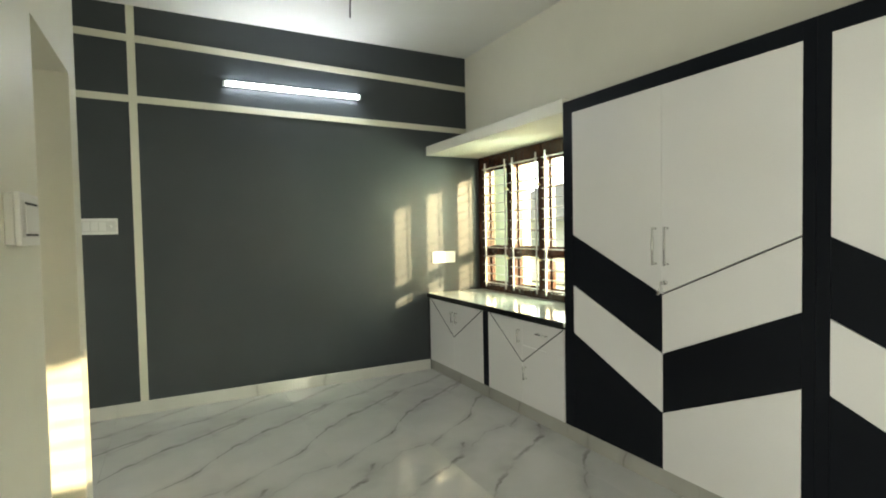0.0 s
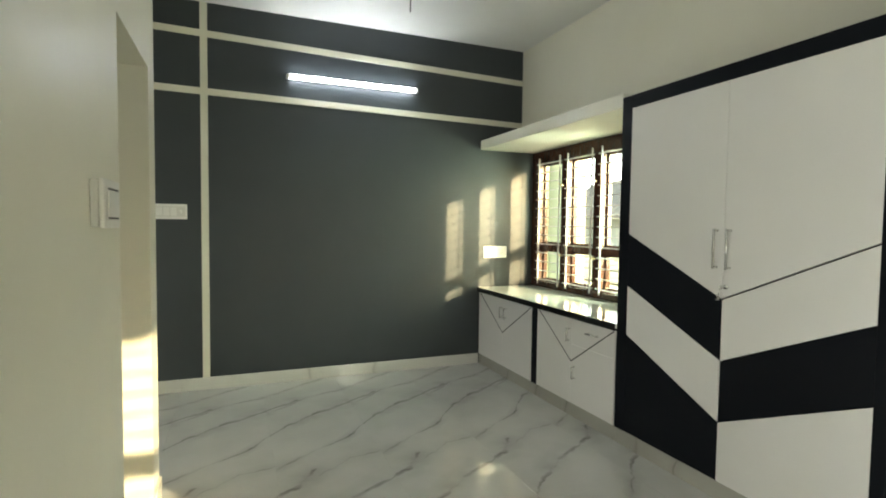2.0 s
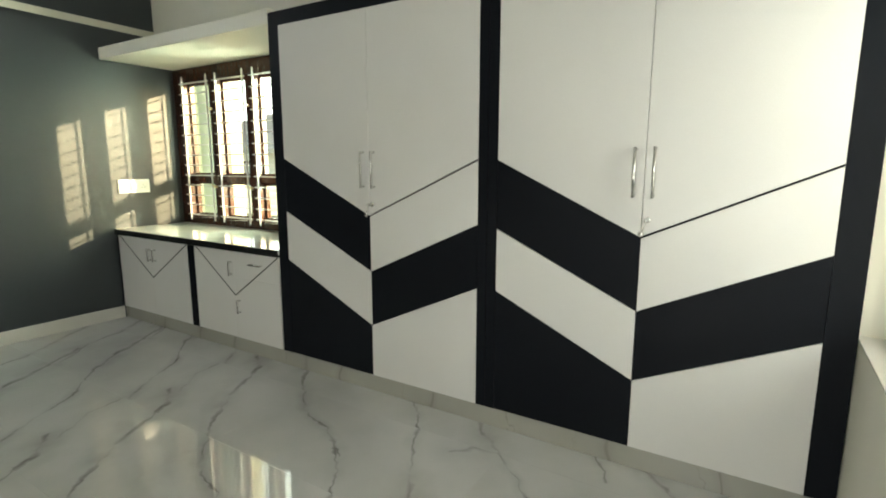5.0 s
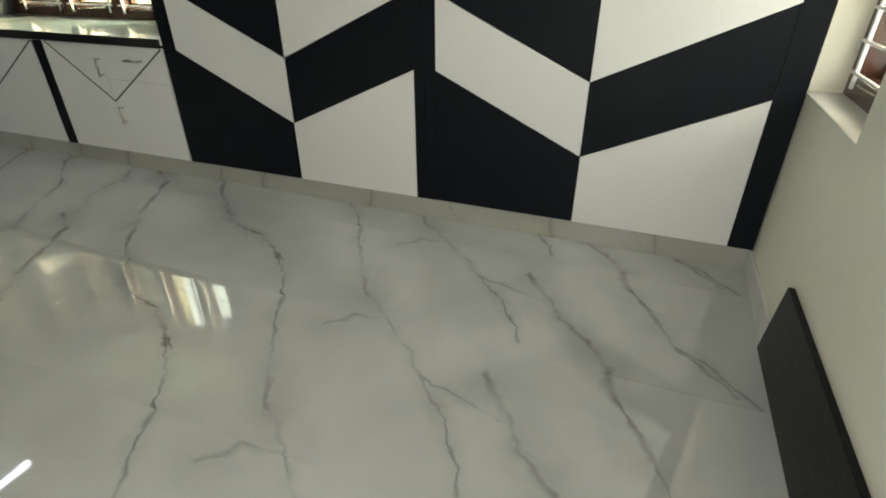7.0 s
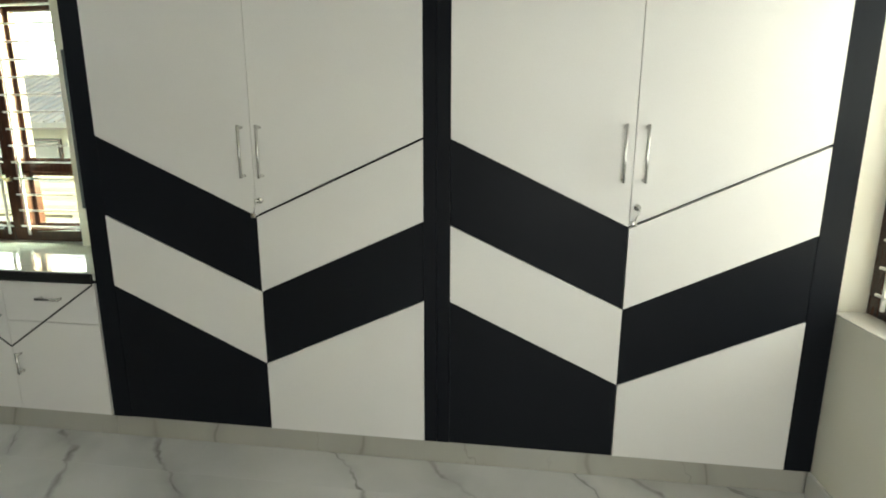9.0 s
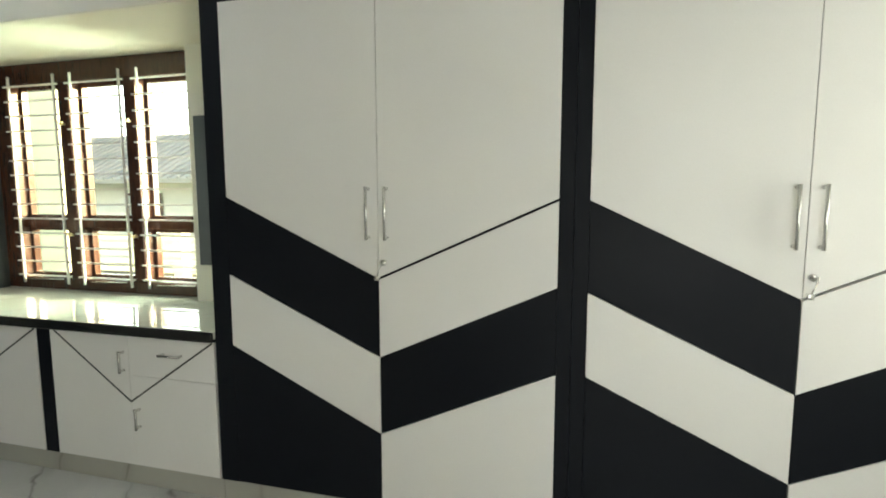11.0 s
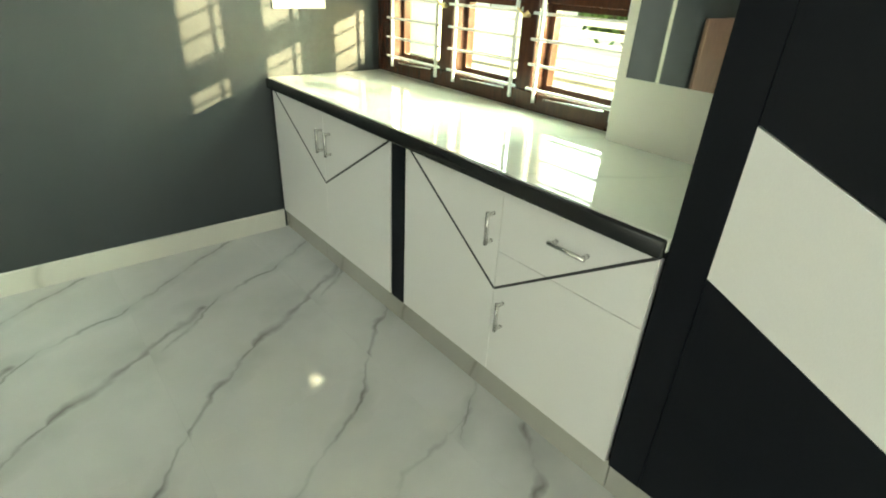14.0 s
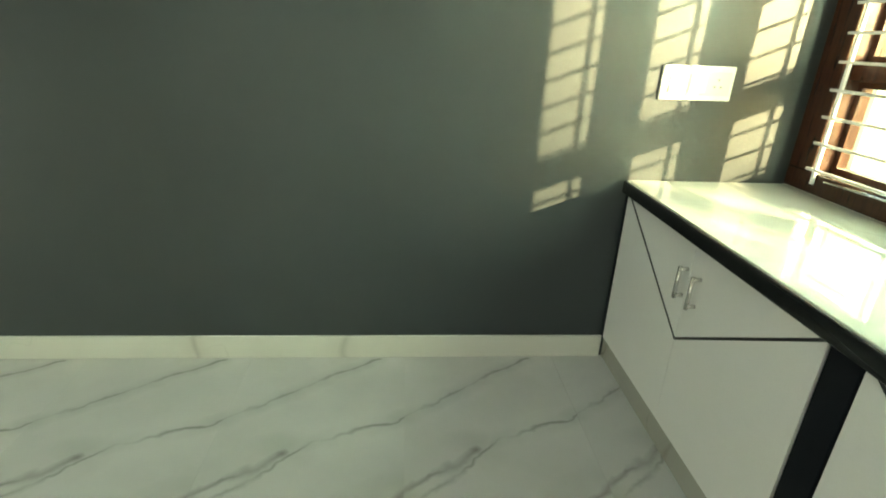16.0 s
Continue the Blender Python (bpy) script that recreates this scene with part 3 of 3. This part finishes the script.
part("glass", box((XL - 0.006, -1.962, 0.945), (XL - 0.001, -1.487, 1.72), 0.001), MIRROR, mirror)

# ---- fixtures ----
lamp = empty("tube_light", "lit white tube light on the dark wall", "lamp")
part("batten", box((-1.80, -0.028, 2.535), (-0.66, 0.0, 2.575), 0.004), PLASTIC, lamp, "white batten")
bm = bmesh.new()
add_rod(bm, (-1.775, -0.045, 2.553), (-0.685, -0.045, 2.553), 0.019, 16)
part("tube", bm, TUBE, lamp, "glowing white tube", True)
for xx in (-1.797, -0.685):
    part("end_cap", box((xx, -0.062, 2.533), (xx + 0.022, -0.0285, 2.573), 0.004), PLASTIC, lamp)


def switch_plate(name, label, w, h, gangs, m, deep=0.0):
    s = empty(name, label, "switch")
    part("plate", box((-w / 2, -0.012, -h / 2), (w / 2, 0.0, h / 2), 0.004, 2), PLASTIC, s, "white plastic cover plate")
    if deep:
        part("back_box", box((-w / 2 + 0.003, 0.0005, -h / 2 + 0.003), (w / 2 - 0.003, deep, h / 2 - 0.003), 0.003), MODULE, s, "surface mounting box")
    part("module_frame", box((-w / 2 + 0.012, -0.0135, -h * 0.34), (w / 2 - 0.012, -0.0125, h * 0.34)), MODULE, s, "grey-white module frame")
    n = len(gangs)
    for i, k in enumerate(gangs):
        cx = -w / 2 + 0.02 + (w - 0.04) * (i + 0.5) / n
        gw = (w - 0.04) / n * 0.42
        if k == "s":
            part("rocker", box((cx - gw, -0.017, -h * 0.27), (cx + gw, -0.014, h * 0.27), 0.002), PLASTIC, s, "white rocker switch")
        elif k == "o":
            part("socket_face", boxes(*[((cx + dx - 0.004, -0.0150, dz - 0.004), (cx + dx + 0.004, -0.0140, dz + 0.004)) for dx, dz in ((-0.011, -0.01), (0.011, -0.01), (0, 0.013))]),
                 PLASTIC_GREY, s, "dark socket holes")
        else:
            bm = bmesh.new()
            add_rod(bm, (cx, -0.0140, 0), (cx, -0.021, 0), 0.012, 16)
            part("knob", bm, PLASTIC, s, "round fan regulator knob", True)
    s.matrix_world = m
    return s


switch_plate("switch_board", "white switch board with a socket on the sunlit dark wall", 0.252, 0.112, "sso", pose(0.171, 0.0, 1.088))
switch_plate("switch_board", "white switch board on the dark wall near the passage", 0.24, 0.118, "sssk", pose(-2.667, 0.0, 1.425))
plate = switch_plate("switch_board", "white wall switch plate with one rocker beside the doorway", 0.20, 0.135, "s", pose(XW + 0.022, -2.80, 1.395, 0, 0, 90), 0.022)
for zz in (-0.040, 0.040):
    part("slit", box((-0.062, -0.0155, zz - 0.0025), (0.062, -0.0140, zz + 0.0025)), GROOVE, plate, "thin dark gap beside the rocker")

# bare wires from the ceiling
for (x, y, z1), lab in (((-1.078, -1.082, 2.80), "bare fan wire hanging from the ceiling"), ((-1.707, -1.048, 2.85), "short bare lamp wire hanging from the ceiling")):
    bm = bmesh.new()
    add_rod(bm, (x, y, z1), (x + 0.004, y, z1 + 0.12), 0.005, 8)
    add_rod(bm, (x + 0.004, y, z1 + 0.12), (x, y + 0.003, ZC), 0.005, 8)
    tagged(finish("hanging_wire", bm, WIRE, smooth=True), lab, "wire")

# granite offcut leaning at the foot of the south wall
bm = bmesh.new()
add_box(bm, (-1.62, -0.009, 0.0), (-0.498, 0.009, 0.272), 0.0015)
for v in bm.verts:
    if v.co.x > -1.0:
        v.co.x -= v.co.z * 0.2                # its end is cut aslant
slab = tagged(finish("granite_slab", bm, GRANITE), "black granite slab leaning against the wall", "stone slab")
slab.matrix_world = pose(0, YS + 0.0125, 0.0005, 0.6, 0, 0)

# brown board in the lobby, seen in the mirror
board = empty("wooden_panel", "brown wooden panel leaning against the lobby wall", "panel")
part("stile", box((-3.545, -0.055, 0.0), (-3.465, -0.020, 0.975), 0.004), LOBBY_WOOD, board)
part("stile", box((-3.055, -0.055, 0.0), (-2.975, -0.020, 0.975), 0.004), LOBBY_WOOD, board)
part("rail", box((-3.464, -0.055, 0.0), (-3.056, -0.020, 0.10), 0.004), LOBBY_WOOD, board)
part("rail", box((-3.464, -0.055, 0.875), (-3.056, -0.020, 0.975), 0.004), LOBBY_WOOD, board)
part("infill", box((-3.466, -0.046, 0.098), (-3.054, -0.028, 0.877)), LOBBY_WOOD, board)

# ---- outside ----
structure("ground", box((-400, -400, -0.75), (400, 400, -0.55)), SOIL, "bare garden ground with grass", "ground")
structure("plinth_outside", box((-4.2, -5.4, -0.55), (0.80, 0.6, -0.151)), HOUSE, "house base below the floor", "wall")
structure("wall_wing", boxes(((1.78, 1.02, -0.55), (2.02, 1.50, 3.4)), ((1.70, 1.50, -0.55), (2.02, 1.72, 3.4)), ((1.78, 1.72, -0.55), (2.02, 4.6, 3.4)),
                             ((1.74, 1.06, 0.55), (1.78, 1.44, 0.62)), ((1.74, 1.06, 2.35), (1.78, 1.44, 2.42))), HOUSE,
          "pale yellow-green wall of the house wing with raised bands", "wall")
# unseen slab, added to lower the top of the sun patch on the doorway jamb
structure("sun_blocker_south", box((-1.0, -6.25, 2.06), (0.6, -5.05, 2.16)), HOUSE_WHITE, "unseen slab added over the window to cut the sunlight", "sunshade")

fence = empty("slat_fence", "white horizontal slat fence on posts", "fence")
for k in range(6):
    yy = -4.3 + k * 1.85
    part("post", box((3.42, yy, -0.55), (3.56, yy + 0.14, 0.98), 0.004), HOUSE_WHITE, fence)
slat_me = None
for k in range(14):
    zz = -0.42 + k * 0.10
    if slat_me is None:
        ob = part("slat", box((3.39, -4.3, -0.030), (3.418, 5.1, 0.030), 0.004), HOUSE_WHITE, fence)
        slat_me = ob.data
    else:
        ob = new("slat", slat_me)
        ob.parent = fence
    ob.location.z = zz

house = empty("neighbour_house", "pale neighbouring house with a ribbed grey roof", "house")
part("wall", box((10.2, 3.2, -0.55), (15.0, 13.5, 1.75)), HOUSE_WHITE, house)
bm = bmesh.new()
eave, ridge, far = (9.4, 1.60), (12.6, 3.15), (15.8, 1.60)
lo = [bm.verts.new((x, 2.6, z)) for x, z in (eave, ridge, far)]
hi = [bm.verts.new((x, 14.1, z)) for x, z in (eave, ridge, far)]
lo2 = [bm.verts.new((x, 2.6, z + 0.12)) for x, z in (eave, ridge, far)]
hi2 = [bm.verts.new((x, 14.1, z + 0.12)) for x, z in (eave, ridge, far)]
for i in (0, 1):
    bm.faces.new((lo[i], lo[i + 1], hi[i + 1], hi[i]))
    bm.faces.new((lo2[i], hi2[i], hi2[i + 1], lo2[i + 1]))
    bm.faces.new((lo[i], lo2[i], lo2[i + 1], lo[i + 1]))
    bm.faces.new((hi[i], hi[i + 1], hi2[i + 1], hi2[i]))
for i in (0, 2):
    bm.faces.new((lo[i], hi[i], hi2[i], lo2[i]))
roof = part("roof", bm, ROOF, house, "grey ribbed pitched roof")
rib_mesh = None
for k in range(38):
    if rib_mesh is None:
        bm = bmesh.new()
        add_rod(bm, (9.4, 0.0, 1.73), (12.6, 0.0, 3.28), 0.045, 6)
        rib = part("rib", bm, ROOF, roof)
        rib_mesh = rib.data
    else:
        rib = new("rib", rib_mesh)
        rib.parent = roof
    rib.location.y = 2.75 + k * 0.30
for yy in (4.6, 7.9, 11.0):
    wnd = part("window", box((10.15, yy, 0.35), (10.198, yy + 1.2, 1.35), 0.01), WINDOW_WOOD, house)
    part("pane", box((10.13, yy + 0.08, 0.43), (10.148, yy + 1.12, 1.27)), PLASTIC_GREY, wnd, "dark window pane")


def tree(x, y, h, spread, seed):
    rnd = random.Random(seed)
    t = empty("tree", "leafy green garden tree", "tree", "garden trees", (x, y, -0.55))
    bm = bmesh.new()
    add_rod(bm, (0, 0, -0.02), (0.1, 0.05, h * 0.5), 0.13, 10, 0.08)
    tips = []
    for k in range(9):
        a = k * 2.4 + rnd.random()
        tip = Vector((math.cos(a) * spread * rnd.uniform(0.4, 0.9), math.sin(a) * spread * rnd.uniform(0.4, 0.9), h * rnd.uniform(0.6, 1.0)))
        add_rod(bm, (0.1, 0.05, h * rnd.uniform(0.35, 0.5)), tip, 0.05, 6, 0.015)
        tips.append(tip)
    part("trunk", bm, BARK, t, smooth=True)
    vs, fs = [], []
    for tip in tips:
        for _ in range(330):
            c = tip + Vector((rnd.gauss(0, 0.36), rnd.gauss(0, 0.36), rnd.gauss(0, 0.30))) * spread * 0.6
            d = Vector((rnd.gauss(0, 1), rnd.gauss(0, 1), rnd.gauss(0, 1))).normalized() * rnd.uniform(0.07, 0.14)
            e = d.cross(Vector((rnd.gauss(0, 1), rnd.gauss(0, 1), rnd.gauss(0, 1)))).normalized() * d.length * 0.45
            i = len(vs)
            vs += [c - d, c + e, c + d, c - e]
            fs.append((i, i + 1, i + 2, i + 3))
    me = bpy.data.meshes.new("crown")
    me.from_pydata([tuple(v) for v in vs], [], fs)
    me.materials.append(LEAF)
    crown = new("crown", me)
    crown.parent = t
    return t


# added glowing sheet for bright morning haze, far off, away from the sun
hz = bpy.data.materials.new("haze_glow")
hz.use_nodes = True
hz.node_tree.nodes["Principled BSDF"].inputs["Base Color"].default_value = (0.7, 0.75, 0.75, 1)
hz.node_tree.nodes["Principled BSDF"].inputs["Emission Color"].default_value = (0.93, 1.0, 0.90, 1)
# the emission also adds daylight to the room through the east window
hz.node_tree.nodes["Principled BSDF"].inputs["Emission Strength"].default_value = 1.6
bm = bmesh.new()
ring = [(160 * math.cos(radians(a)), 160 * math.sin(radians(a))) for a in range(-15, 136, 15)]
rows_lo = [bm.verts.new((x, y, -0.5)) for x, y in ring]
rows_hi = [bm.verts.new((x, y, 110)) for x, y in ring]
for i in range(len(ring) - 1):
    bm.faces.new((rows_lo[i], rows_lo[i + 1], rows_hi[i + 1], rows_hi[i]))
structure("glow_backdrop", bm, hz, "added glowing sheet standing in for pale hazy morning sky", "sky")

tree(8.4, 3.4, 1.7, 0.9, 3)
tree(10.5, 0.4, 3.2, 1.3, 5)
tree(6.6, 9.2, 1.9, 1.0, 8)

# ---- floor tiles ----
tile_mesh = None
for i in range(-6, 1):
    for j in range(4):
        if tile_mesh is None:
            ob = part("tile", box((0.0002, 0.0002, -0.010), (TILE_W - 0.0002, TILE_L - 0.0002, 0.0), 0.0002), FLOOR_TILE, floor)
            tile_mesh = ob.data
        else:
            ob = new("tile", tile_mesh)
            ob.parent = floor
        ob.location = (TILE_X0 + i * TILE_W, -1.2 - j * TILE_L, 0.0)
